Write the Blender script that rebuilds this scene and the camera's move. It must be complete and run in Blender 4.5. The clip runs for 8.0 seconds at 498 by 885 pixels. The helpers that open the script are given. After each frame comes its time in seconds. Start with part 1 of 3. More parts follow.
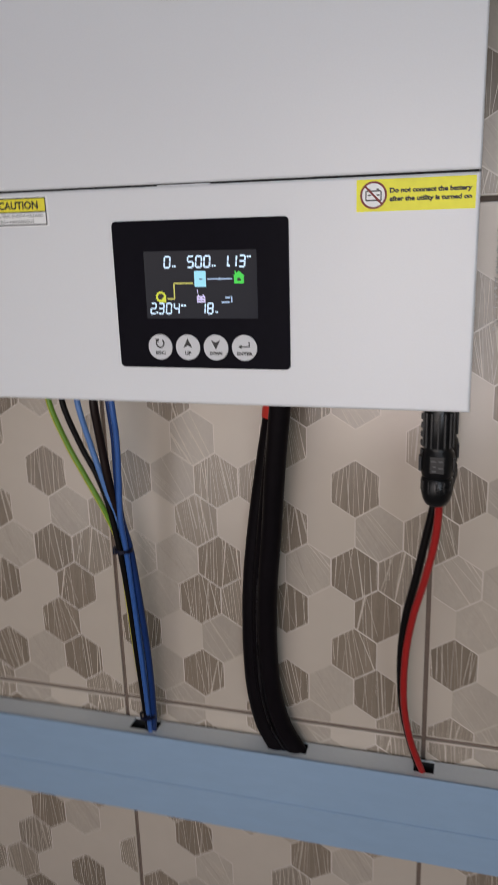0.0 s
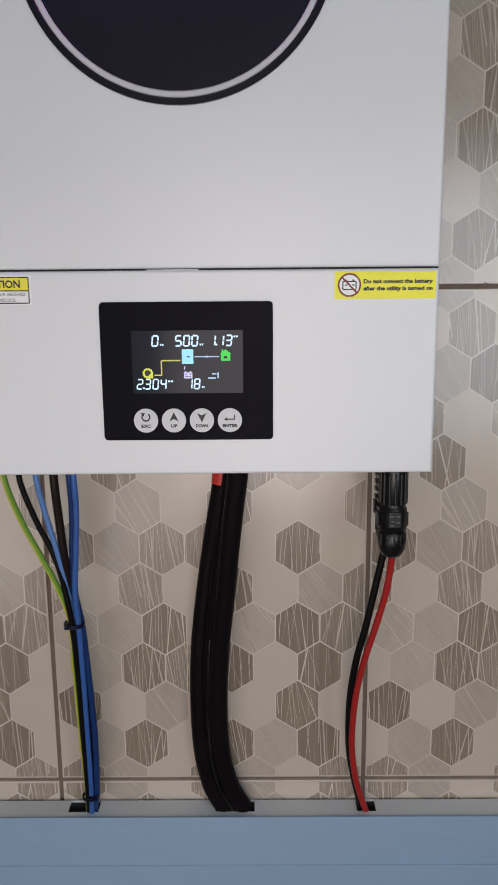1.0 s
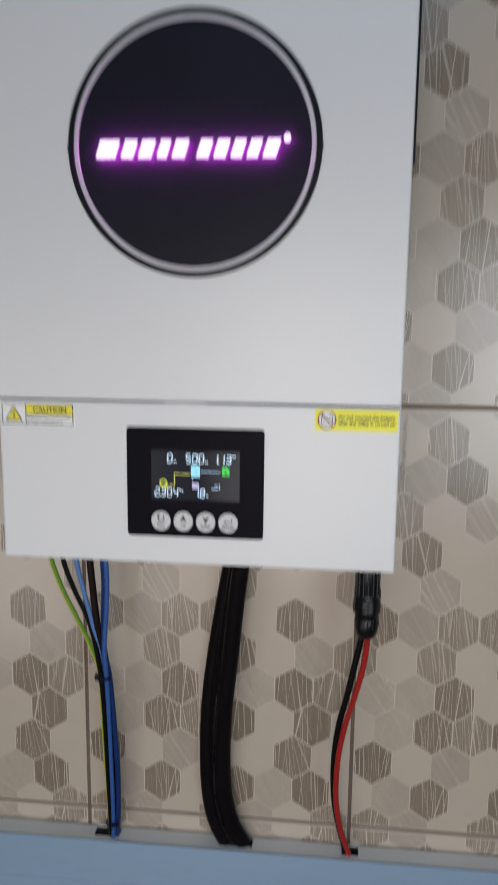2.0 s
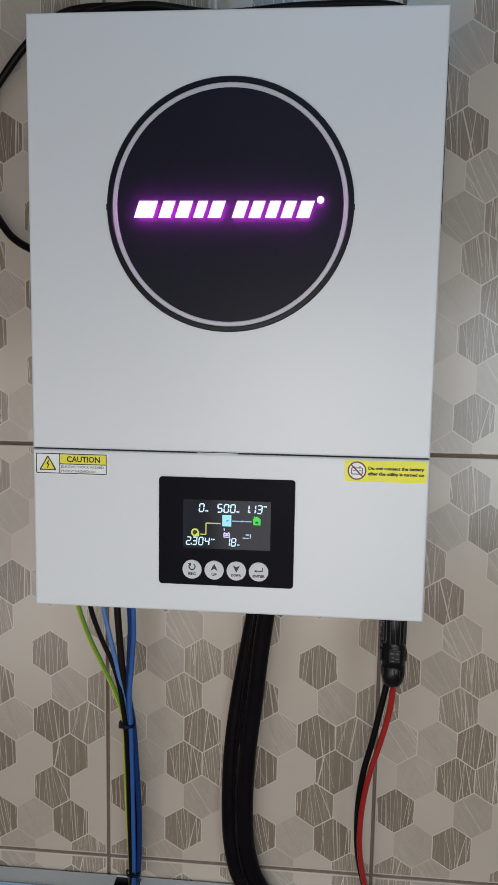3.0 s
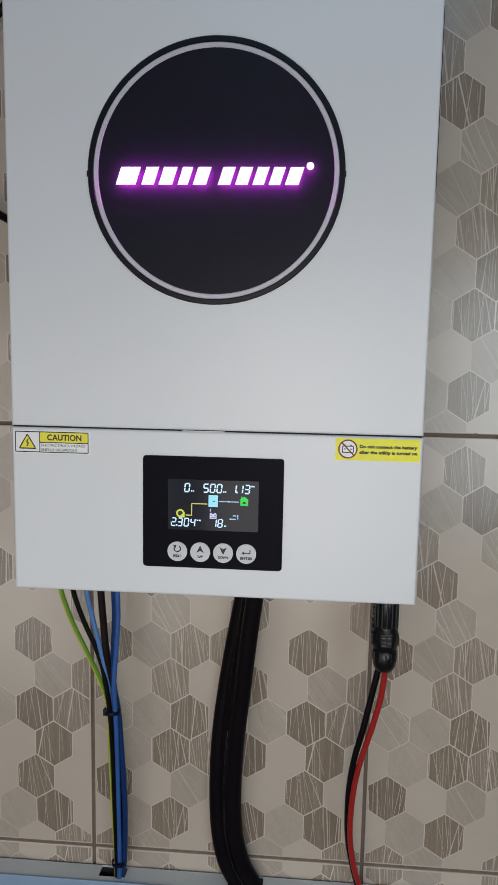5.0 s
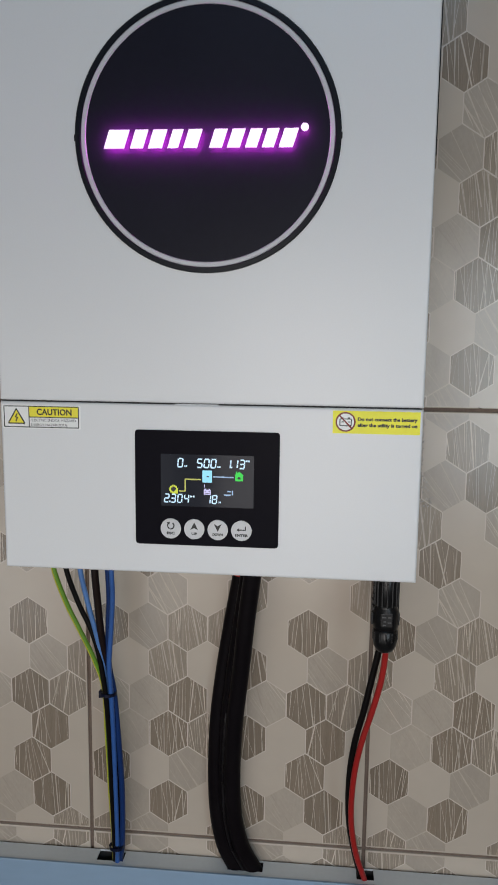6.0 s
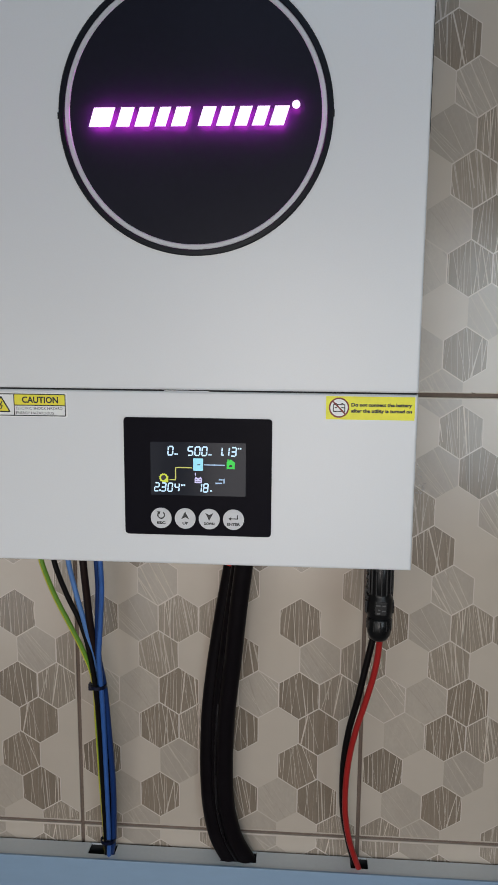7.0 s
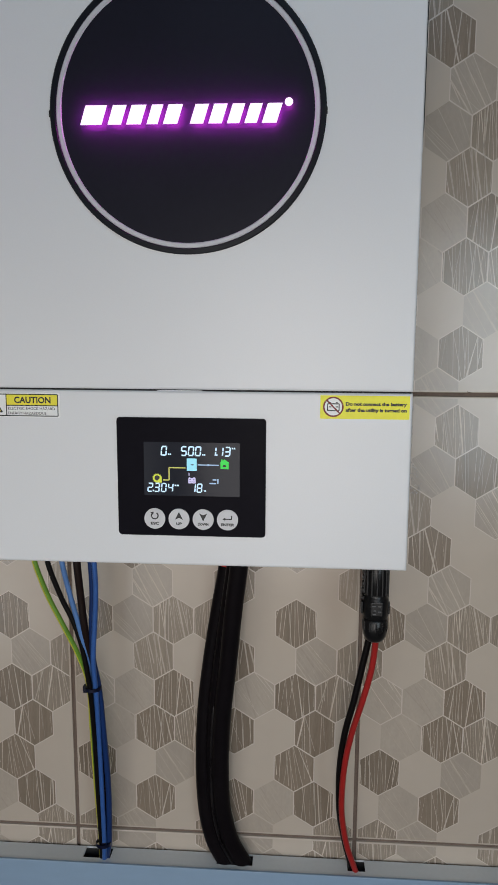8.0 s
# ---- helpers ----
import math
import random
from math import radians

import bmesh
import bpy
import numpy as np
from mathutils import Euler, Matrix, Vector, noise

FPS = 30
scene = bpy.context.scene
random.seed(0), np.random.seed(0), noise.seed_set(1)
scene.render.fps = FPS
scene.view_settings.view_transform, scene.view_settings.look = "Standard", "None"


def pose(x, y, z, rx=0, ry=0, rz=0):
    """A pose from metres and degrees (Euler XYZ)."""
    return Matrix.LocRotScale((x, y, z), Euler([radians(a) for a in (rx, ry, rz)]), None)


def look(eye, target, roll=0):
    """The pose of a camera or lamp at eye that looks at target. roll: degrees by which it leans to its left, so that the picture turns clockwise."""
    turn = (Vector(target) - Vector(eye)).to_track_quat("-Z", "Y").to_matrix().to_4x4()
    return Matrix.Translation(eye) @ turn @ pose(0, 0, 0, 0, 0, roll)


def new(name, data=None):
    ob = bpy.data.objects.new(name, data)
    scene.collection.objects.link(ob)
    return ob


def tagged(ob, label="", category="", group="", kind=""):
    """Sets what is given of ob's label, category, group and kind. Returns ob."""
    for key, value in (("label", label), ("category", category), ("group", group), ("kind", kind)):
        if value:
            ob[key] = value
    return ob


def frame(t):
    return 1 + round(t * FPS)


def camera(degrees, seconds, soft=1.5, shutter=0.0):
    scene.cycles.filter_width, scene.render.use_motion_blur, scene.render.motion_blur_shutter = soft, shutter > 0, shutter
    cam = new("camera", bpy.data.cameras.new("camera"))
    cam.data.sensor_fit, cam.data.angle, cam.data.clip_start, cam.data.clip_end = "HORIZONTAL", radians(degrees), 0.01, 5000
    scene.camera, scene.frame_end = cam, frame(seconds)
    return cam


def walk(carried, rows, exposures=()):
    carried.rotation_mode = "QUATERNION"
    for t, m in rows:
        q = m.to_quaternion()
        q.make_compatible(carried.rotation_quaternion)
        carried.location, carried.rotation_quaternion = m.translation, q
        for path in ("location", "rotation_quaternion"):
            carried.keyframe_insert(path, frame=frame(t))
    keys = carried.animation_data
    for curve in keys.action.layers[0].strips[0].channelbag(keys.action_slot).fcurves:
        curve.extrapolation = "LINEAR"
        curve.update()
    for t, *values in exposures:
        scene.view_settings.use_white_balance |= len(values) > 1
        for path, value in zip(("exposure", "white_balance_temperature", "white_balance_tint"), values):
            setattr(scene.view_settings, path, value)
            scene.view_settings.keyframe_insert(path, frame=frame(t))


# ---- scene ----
cam = camera(35.9, 8.0, soft=0.8, shutter=0.5)
PATH = [
    (0, (0.1969, -0.4200, 1.4797), (0.0653, 0.0427, 1.3433), -1.80),
    (0.3, (0.1586, -0.4085, 1.4812), (0.0626, 0.0668, 1.3593), -2.74),
    (0.5, (0.1285, -0.4235, 1.4931), (0.0788, 0.0616, 1.3827), -0.81),
    (0.7, (0.1027, -0.4382, 1.4895), (0.0762, 0.0517, 1.3930), -0.71),
    (1, (0.0916, -0.4636, 1.4916), (0.0884, 0.0265, 1.3925), -0.49),
    (1.5, (0.1155, -0.5135, 1.5170), (0.0695, -0.0245, 1.4237), -1.10),
    (1.7, (0.1345, -0.5170, 1.5270), (0.0663, -0.0332, 1.4209), -0.99),
    (2, (0.1477, -0.5560, 1.5677), (0.0985, -0.0654, 1.4849), 0.70),
    (2.2, (0.1440, -0.5709, 1.5800), (0.0889, -0.0782, 1.5149), 0.83),
    (3.3, (0.1145, -0.5644, 1.5812), (0.0734, -0.0699, 1.5203), 0.99),
    (3.5, (0.1225, -0.5600, 1.5762), (0.0769, -0.0659, 1.5147), 0.99),
    (4, (0.1217, -0.5621, 1.5736), (0.0762, -0.0676, 1.5157), 0.73),
    (4.5, (0.1269, -0.5498, 1.5690), (0.0808, -0.0567, 1.5001), 0.68),
    (4.7, (0.1210, -0.5497, 1.5701), (0.0812, -0.0559, 1.5029), 0.99),
    (5.8, (0.1243, -0.5379, 1.5649), (0.0856, -0.0447, 1.4925), 1.06),
    (6, (0.1302, -0.5331, 1.5565), (0.0853, -0.0407, 1.4822), 0.69),
    (6.5, (0.1270, -0.5270, 1.5522), (0.0885, -0.0347, 1.4736), 0.51),
    (7, (0.1241, -0.5226, 1.5535), (0.0896, -0.0305, 1.4721), 0.43),
    (7.5, (0.1303, -0.5202, 1.5514), (0.0945, -0.0277, 1.4729), 0.20),
    (8, (0.1275, -0.5190, 1.5516), (0.0935, -0.0266, 1.4713), 0.27),
]
EXPOSURES = [(0, -0.20, 6310, 14), (1, -0.11, 6280, 13), (2, -0.11, 6210, 10), (3.3, -0.15, 6080, 7), (8, -0.22, 6160, 8)]
walk(cam, [(t, look(eye, target, roll)) for t, eye, target, roll in PATH], EXPOSURES)

# ---------------------------------------------------------------- light
world = bpy.data.worlds.new("sky")
scene.world = world
world.use_nodes = True
sky = world.node_tree.nodes.new("ShaderNodeTexSky")
sky.sky_type, sky.sun_disc = "NISHITA", False
sky.sun_elevation, sky.sun_rotation = radians(40), radians(200)
world.node_tree.nodes["Background"].inputs["Strength"].default_value = 0.08
world.node_tree.links.new(sky.outputs["Color"], world.node_tree.nodes["Background"].inputs["Color"])


def area_lamp(name, eye, target, width, height, watts, colour):
    data = bpy.data.lights.new(name, "AREA")
    data.shape, data.size, data.size_y, data.energy, data.color = "RECTANGLE", width, height, watts, colour
    ob = new(name, data)
    ob.matrix_world = look(eye, target)
    return ob


# openings in the unseen wall behind, one to each lamp: x and z of each opening
OPENINGS = [(-0.70, -0.13, 0.83, 1.59), (-0.09, 0.31, 1.03, 1.67), (-0.09, 0.39, 2.18, 2.55), (0.42, 0.78, 1.19, 1.73)]
# warm fill lamp added behind the camera for the bright middle, no window known there
area_lamp("front_warm_fill", (0.11, -0.92, 1.35), (0.10, 0.1, 1.35), 0.36, 0.60, 3.6, (1.0, 0.90, 0.845))
area_lamp("low_window_daylight", (-0.415, -0.92, 1.21), (0.03, 0.1, 1.38), 0.54, 0.73, 1.95, (1.0, 0.955, 0.925))
# blue fill lamp added high up to cool the case's top, no source seen
area_lamp("high_blue_fill", (0.15, -0.92, 2.365), (0.05, 0.1, 1.60), 0.44, 0.33, 1.0, (0.26, 0.62, 1.0))
area_lamp("side_window_daylight", (0.60, -0.92, 1.46), (0.24, 0.1, 1.46), 0.34, 0.52, 2.4, (0.84, 0.94, 1.0))

# ---------------------------------------------------------------- materials
U = 0.0517          # one unit of the plan, in metres
BASE = 1.40         # height of the control panel's lower edge


def material(name, colour, rough=0.5, metal=0.0, spec=0.5, coat=0.0):
    m = bpy.data.materials.new(name)
    m.use_nodes = True
    b = m.node_tree.nodes["Principled BSDF"]
    b.inputs["Base Color"].default_value = (*colour, 1)
    b.inputs["Roughness"].default_value, b.inputs["Metallic"].default_value = rough, metal
    b.inputs["Specular IOR Level"].default_value, b.inputs["Coat Weight"].default_value = spec, coat
    return m


def varied(m, colour, amount=0.08, scale=18.0, fine=220.0, stretch=(1, 1, 1), bump=0.0, bump_scale=600.0, gloss=None, piece=0.0):
    """Two scales of mottling in the colour, an uneven gloss and a fine relief."""
    t, b = m.node_tree, m.node_tree.nodes["Principled BSDF"]
    co = t.nodes.new("ShaderNodeTexCoord")
    mp = t.nodes.new("ShaderNodeMapping")
    mp.inputs["Scale"].default_value = stretch
    t.links.new(co.outputs["Object"], mp.inputs["Vector"])
    big, small = t.nodes.new("ShaderNodeTexNoise"), t.nodes.new("ShaderNodeTexNoise")
    for n, s in ((big, scale), (small, fine)):
        n.inputs["Scale"].default_value, n.inputs["Detail"].default_value = s, 4
        t.links.new(mp.outputs["Vector"], n.inputs["Vector"])
    add = t.nodes.new("ShaderNodeMath")
    add.operation = "ADD"
    t.links.new(big.outputs["Fac"], add.inputs[0])
    t.links.new(small.outputs["Fac"], add.inputs[1])
    spread = t.nodes.new("ShaderNodeMapRange")
    spread.inputs["From Min"].default_value, spread.inputs["From Max"].default_value = 0.65, 1.35
    spread.inputs["To Min"].default_value, spread.inputs["To Max"].default_value = 1 - amount, 1 + amount
    t.links.new(add.outputs[0], spread.inputs["Value"])
    value = spread.outputs[0]
    if piece:
        info = t.nodes.new("ShaderNodeNewGeometry")
        pr = t.nodes.new("ShaderNodeMapRange")
        pr.inputs["To Min"].default_value, pr.inputs["To Max"].default_value = 1 - piece, 1 + piece
        t.links.new(info.outputs["Random Per Island"], pr.inputs["Value"])
        mul = t.nodes.new("ShaderNodeMath")
        mul.operation = "MULTIPLY"
        t.links.new(value, mul.inputs[0])
        t.links.new(pr.outputs[0], mul.inputs[1])
        value = mul.outputs[0]
    mix = t.nodes.new("ShaderNodeVectorMath")
    mix.operation = "SCALE"
    mix.inputs[0].default_value = colour
    t.links.new(value, mix.inputs["Scale"])
    t.links.new(mix.outputs["Vector"], b.inputs["Base Color"])
    if gloss:
        rr = t.nodes.new("ShaderNodeMapRange")
        rr.inputs["From Min"].default_value, rr.inputs["From Max"].default_value = 0.3, 0.7
        rr.inputs["To Min"].default_value, rr.inputs["To Max"].default_value = gloss
        t.links.new(big.outputs["Fac"], rr.inputs["Value"])
        t.links.new(rr.outputs[0], b.inputs["Roughness"])
    if bump:
        relief = t.nodes.new("ShaderNodeTexNoise")
        relief.inputs["Scale"].default_value = bump_scale
        t.links.new(mp.outputs["Vector"], relief.inputs["Vector"])
        bp = t.nodes.new("ShaderNodeBump")
        bp.inputs["Strength"].default_value, bp.inputs["Distance"].default_value = bump, 0.0004
        t.links.new(relief.outputs["Fac"], bp.inputs["Height"])
        t.links.new(bp.outputs["Normal"], b.inputs["Normal"])
    return m


def paint(name, colour, rough=0.5, metal=0.0, spec=0.5, coat=0.0, **more):
    return varied(material(name, colour, rough, metal, spec, coat), colour, **more)


def glowing(name, colour, strength):
    m = material(name, tuple(0.3 * c for c in colour), 0.5)
    b = m.node_tree.nodes["Principled BSDF"]
    b.inputs["Emission Color"].default_value, b.inputs["Emission Strength"].default_value = (*colour, 1), strength
    return m


M = {
    "case": paint("white_powder_coat", (0.714, 0.722, 0.728), 0.32, spec=0.62, amount=0.015, scale=6, fine=900, bump=0.10, bump_scale=2600, gloss=(0.29, 0.35)),
    "case_dark": paint("black_plastic", (0.012, 0.012, 0.013), 0.5, spec=0.25, amount=0.1, bump=0.05),
    "gap": material("seam_shadow_gap", (0.008, 0.008, 0.008), 0.8),
    "disc": paint("black_acrylic", (0.0135, 0.0135, 0.0215), 0.36, spec=0.12, amount=0.08, scale=10, gloss=(0.33, 0.42)),
    "ring_dark": paint("black_ring", (0.010, 0.012, 0.016), 0.30, spec=0.2, amount=0.1),
    "ring_silver": paint("brushed_silver", (0.55, 0.55, 0.57), 0.5, 0.1, amount=0.05, scale=30),
    "panel": paint("black_membrane", (0.006, 0.0055, 0.009), 0.33, spec=0.03, amount=0.12, scale=25, gloss=(0.28, 0.4)),
    "screen": glowing("lit_dark_display", (0.030, 0.033, 0.046), 0.26),
    "button": paint("pale_button", (0.62, 0.62, 0.63), 0.4, amount=0.03, scale=60),
    "ink": material("black_ink", (0.015, 0.015, 0.015), 0.5),
    "red_ink": material("dark_red_ink", (0.20, 0.02, 0.015), 0.5),
    "label_white": paint("white_label_film", (0.86, 0.86, 0.84), 0.4, amount=0.02),
    "label_yellow": paint("yellow_label_film", (0.88, 0.83, 0.008), 0.4, amount=0.05, scale=40),
    "caution_yellow": paint("caution_yellow_film", (0.86, 0.76, 0.03), 0.4, amount=0.04, scale=40),
    "letter": glowing("lit_white_letter", (1.0, 0.80, 1.0), 1.5),
    # emitter added behind the blocks to make their violet halo
    "halo": glowing("violet_halo_emitter", (0.66, 0.03, 0.66), 52.0),
    "violet_side": glowing("violet_letter_side", (0.62, 0.10, 0.85), 0.8),
    "lcd_white": glowing("lcd_white", (0.64, 0.83, 1.0), 0.95),
    "lcd_cyan": glowing("lcd_cyan", (0.38, 0.85, 1.0), 0.8),
    "lcd_green": glowing("lcd_green", (0.06, 0.80, 0.08), 0.7),
    "lcd_yellow": glowing("lcd_yellow", (0.75, 0.80, 0.05), 0.7),
    "lcd_olive": glowing("lcd_olive_line", (0.75, 0.72, 0.15), 0.6),
    "lcd_lilac": glowing("lcd_lilac", (0.75, 0.68, 1.0), 0.75),
    "lcd_dim": glowing("lcd_dim_blue", (0.45, 0.62, 0.85), 0.75),
    "tile": paint("tile_light_glaze", (0.535, 0.462, 0.380), 0.3, spec=0.85, amount=0.025, scale=9, fine=60, gloss=(0.19, 0.26)),
    "hex_line": paint("tile_pale_outline", (0.635, 0.557, 0.482), 0.3, spec=0.85, gloss=(0.19, 0.27), amount=0.05, scale=30),
    "hex_stroke": paint("tile_pale_strokes", (0.558, 0.482, 0.395), 0.3, spec=0.85, gloss=(0.19, 0.27), amount=0.12, scale=60, piece=0.16),
    "hex_dim": paint("tile_faint_strokes", (0.462, 0.395, 0.322), 0.3, spec=0.85, gloss=(0.19, 0.27), amount=0.10, scale=60, piece=0.12),
    "hex_dark": paint("tile_dark_print", (0.248, 0.198, 0.148), 0.3, spec=0.85, amount=0.16, scale=30, fine=500, stretch=(5, 1, 0.35), piece=0.10, gloss=(0.19, 0.27)),
    "hex_tan": paint("tile_tan_print", (0.307, 0.253, 0.195), 0.3, spec=0.85, amount=0.15, scale=30, fine=500, stretch=(5, 1, 0.35), piece=0.08, gloss=(0.19, 0.27)),
    "hex_mid": paint("tile_mid_print", (0.438, 0.377, 0.309), 0.3, spec=0.85, amount=0.06, scale=26, fine=300, stretch=(2, 1, 1), piece=0.08, gloss=(0.19, 0.27)),
    "grout": paint("brown_grout", (0.17, 0.125, 0.098), 0.9, amount=0.2, scale=60, fine=700, bump=0.4, bump_scale=1500),
    "trunk": paint("white_pvc", (0.70, 0.73, 0.73), 0.38, amount=0.03, scale=12, fine=300, gloss=(0.32, 0.44)),
    "trunk_lid": paint("pale_blue_pvc_film", (0.28, 0.39, 0.52), 0.32, amount=0.04, scale=9, fine=150, stretch=(0.3, 1, 1), gloss=(0.26, 0.4)),
    "trunk_inside_shade": material("trunking_inside_shade", (0.05, 0.05, 0.05), 0.8),
    "rubber": paint("black_rubber", (0.0065, 0.0052, 0.0062), 0.36, spec=0.05, amount=0.15, scale=40, gloss=(0.32, 0.5), bump=0.05, bump_scale=300),
    "groove_strip": paint("glossy_black_glint_strip", (0.006, 0.005, 0.006), 0.22, spec=0.45, amount=0.12, scale=30, fine=400, gloss=(0.16, 0.5)),
    "pvc_black": paint("black_wire", (0.005, 0.004, 0.004), 0.42, spec=0.16, amount=0.12, scale=40),
    "pvc_red": paint("red_wire", (0.34, 0.016, 0.014), 0.38, amount=0.10, scale=50),
    "pvc_blue": paint("blue_wire", (0.040, 0.112, 0.35), 0.34, amount=0.10, scale=50),
    "pvc_deep_blue": paint("deep_blue_wire", (0.010, 0.032, 0.128), 0.36, spec=0.3, amount=0.1, scale=50),
    "pvc_brown": paint("brown_black_wire", (0.013, 0.007, 0.006), 0.38, spec=0.25, amount=0.12, scale=50),
    "pvc_navy": paint("navy_wire", (0.004, 0.006, 0.022), 0.36, spec=0.3, amount=0.10, scale=50),
    "pvc_light_blue": paint("pale_blue_wire", (0.10, 0.21, 0.47), 0.36, amount=0.10, scale=50),
    "pvc_green": paint("green_wire", (0.13, 0.27, 0.025), 0.38, amount=0.10, scale=50),
    "pvc_yellow": paint("yellow_stripe", (0.52, 0.52, 0.04), 0.38, amount=0.08, scale=50),
    "shrink_red": paint("red_heat_shrink", (0.62, 0.035, 0.022), 0.42, amount=0.08, scale=60),
    "connector": paint("black_connector", (0.006, 0.006, 0.0065), 0.35, spec=0.35, amount=0.15, scale=50, gloss=(0.26, 0.42)),
    "mark_grey": paint("worn_grey_mark", (0.10, 0.10, 0.10), 0.6, amount=0.2, scale=90),
    "mark_grime": paint("cement_grime", (0.36, 0.325, 0.285), 0.7, amount=0.25, scale=120, piece=0.3),
    "plaster": paint("cream_plaster", (0.45, 0.42, 0.39), 0.8, amount=0.05, scale=4, fine=60, bump=0.2, bump_scale=120),
    "ceiling": paint("white_ceiling_paint", (0.72, 0.72, 0.70), 0.9, amount=0.03, scale=4, fine=60),
    "floor": paint("beige_floor_tile", (0.28, 0.245, 0.21), 0.35, amount=0.1, scale=5, fine=80),
}
M["screen"].node_tree.nodes["Principled BSDF"].inputs["Roughness"].default_value = 0.13
M["screen"].node_tree.nodes["Principled BSDF"].inputs["Specular IOR Level"].default_value = 0.14

# ---------------------------------------------------------------- mesh helpers


def P(x, y, z):
    """A place of the plan in metres."""
    return Vector((U * x, U * y, BASE + U * z))


def mesh_object(name, bm, mats, parent=None, label="", smooth=False):
    me = bpy.data.meshes.new(name)
    bm.normal_update()
    bm.to_mesh(me)
    bm.free()
    for m in mats if isinstance(mats, (list, tuple)) else [mats]:
        me.materials.append(m)
    if smooth:
        for p in me.polygons:
            p.use_smooth = True
    ob = new(name, me)
    if parent:
        ob.parent = parent
    if label:
        tagged(ob, label)
    return ob


def part(name, bm, mats, parent, label="", smooth=False):
    return mesh_object(name, bm, mats, parent, label, smooth)


def thing(name, at, label, category, group="", kind=""):
    e = new(name)
    e.location = at
    e.empty_display_size = 0.02
    return tagged(e, label, category, group, kind)


def settle(root):
    """Meshes are written in world places: move them under the thing's own base."""
    bpy.context.view_layer.update()
    inv = Matrix.Translation(-root.location)
    for c in root.children:
        c.matrix_parent_inverse = inv


def box(a, b, bevel=0.0, bm=None, segments=2):
    bm = bm or bmesh.new()
    a, b = Vector(a), Vector(b)
    made = bmesh.ops.create_cube(bm, size=1)
    vs = made["verts"]
    for v in vs:
        v.co = Vector([(a[k] + b[k]) / 2 + v.co[k] * (b[k] - a[k]) for k in range(3)])
    if bevel:
        edges = list({e for v in vs for e in v.link_edges})
        bmesh.ops.bevel(bm, geom=edges, offset=bevel, segments=segments, affect="EDGES", profile=0.6)
    return bm


def pbox(x0, x1, y0, y1, z0, z1, bevel=0.0, bm=None):
    """A box between plan places."""
    return box(P(min(x0, x1), min(y0, y1), min(z0, z1)), P(max(x0, x1), max(y0, y1), max(z0, z1)), bevel, bm)


def slab(outline, y_front, y_back, bm=None, bevel=0.0):
    """A plate with an outline in plan x, z, from y_front to y_back (front is nearer the room)."""
    bm = bm or bmesh.new()
    front = [bm.verts.new(P(x, y_front, z)) for x, z in outline]
    back = [bm.verts.new(P(x, y_back, z)) for x, z in outline]
    faces = [bm.faces.new(front), bm.faces.new(back[::-1])]
    n = len(outline)
    for k in range(n):
        faces.append(bm.faces.new((front[k], back[k], back[(k + 1) % n], front[(k + 1) % n])))
    if bevel:
        bmesh.ops.bevel(bm, geom=list(faces[0].edges), offset=bevel, segments=2, affect="EDGES")
    bmesh.ops.recalc_face_normals(bm, faces=bm.faces[:])
    return bm


def rounded(x0, x1, z0, z1, r, n=6):
    pts = []
    for cx, cz, a0 in ((x1 - r, z1 - r, 0), (x0 + r, z1 - r, 90), (x0 + r, z0 + r, 180), (x1 - r, z0 + r, 270)):
        pts += [(cx + r * math.cos(radians(a0 + 90 * k / n)), cz + r * math.sin(radians(a0 + 90 * k / n))) for k in range(n + 1)]
    return pts


def circle(cx, cz, r, n=96):
    return [(cx + r * math.cos(2 * math.pi * k / n), cz + r * math.sin(2 * math.pi * k / n)) for k in range(n)]


def annulus(cx, cz, r0, r1, y_front, y_back, n=128, bm=None):
    """A flat ring with softly rounded shoulders."""
    bm = bm or bmesh.new()
    e = (r1 - r0) * 0.16
    profile = [(r0, y_back), (r0, y_front + e), (r0 + e, y_front), (r1 - e, y_front), (r1, y_front + e), (r1, y_back)]
    rings = [[bm.verts.new(P(cx + r * math.cos(2 * math.pi * k / n), y, cz + r * math.sin(2 * math.pi * k / n))) for k in range(n)] for r, y in profile]
    for a, b in zip(rings, rings[1:]):
        for k in range(n):
            bm.faces.new((a[k], a[(k + 1) % n], b[(k + 1) % n], b[k]))
    bmesh.ops.recalc_face_normals(bm, faces=bm.faces[:])
    return bm


def smooth_line(points, steps=10):
    """A Catmull-Rom line through the points."""
    p = [Vector(q) for q in points]
    p = [2 * p[0] - p[1]] + p + [2 * p[-1] - p[-2]]
    out = []
    for a, b, c, d in zip(p, p[1:], p[2:], p[3:]):
        for k in range(steps):
            s = k / steps
            out.append(0.5 * (2 * b + (c - a) * s + (2 * a - 5 * b + 4 * c - d) * s * s + (3 * b - a - 3 * c + d) * s ** 3))
    return out + [p[-2]]


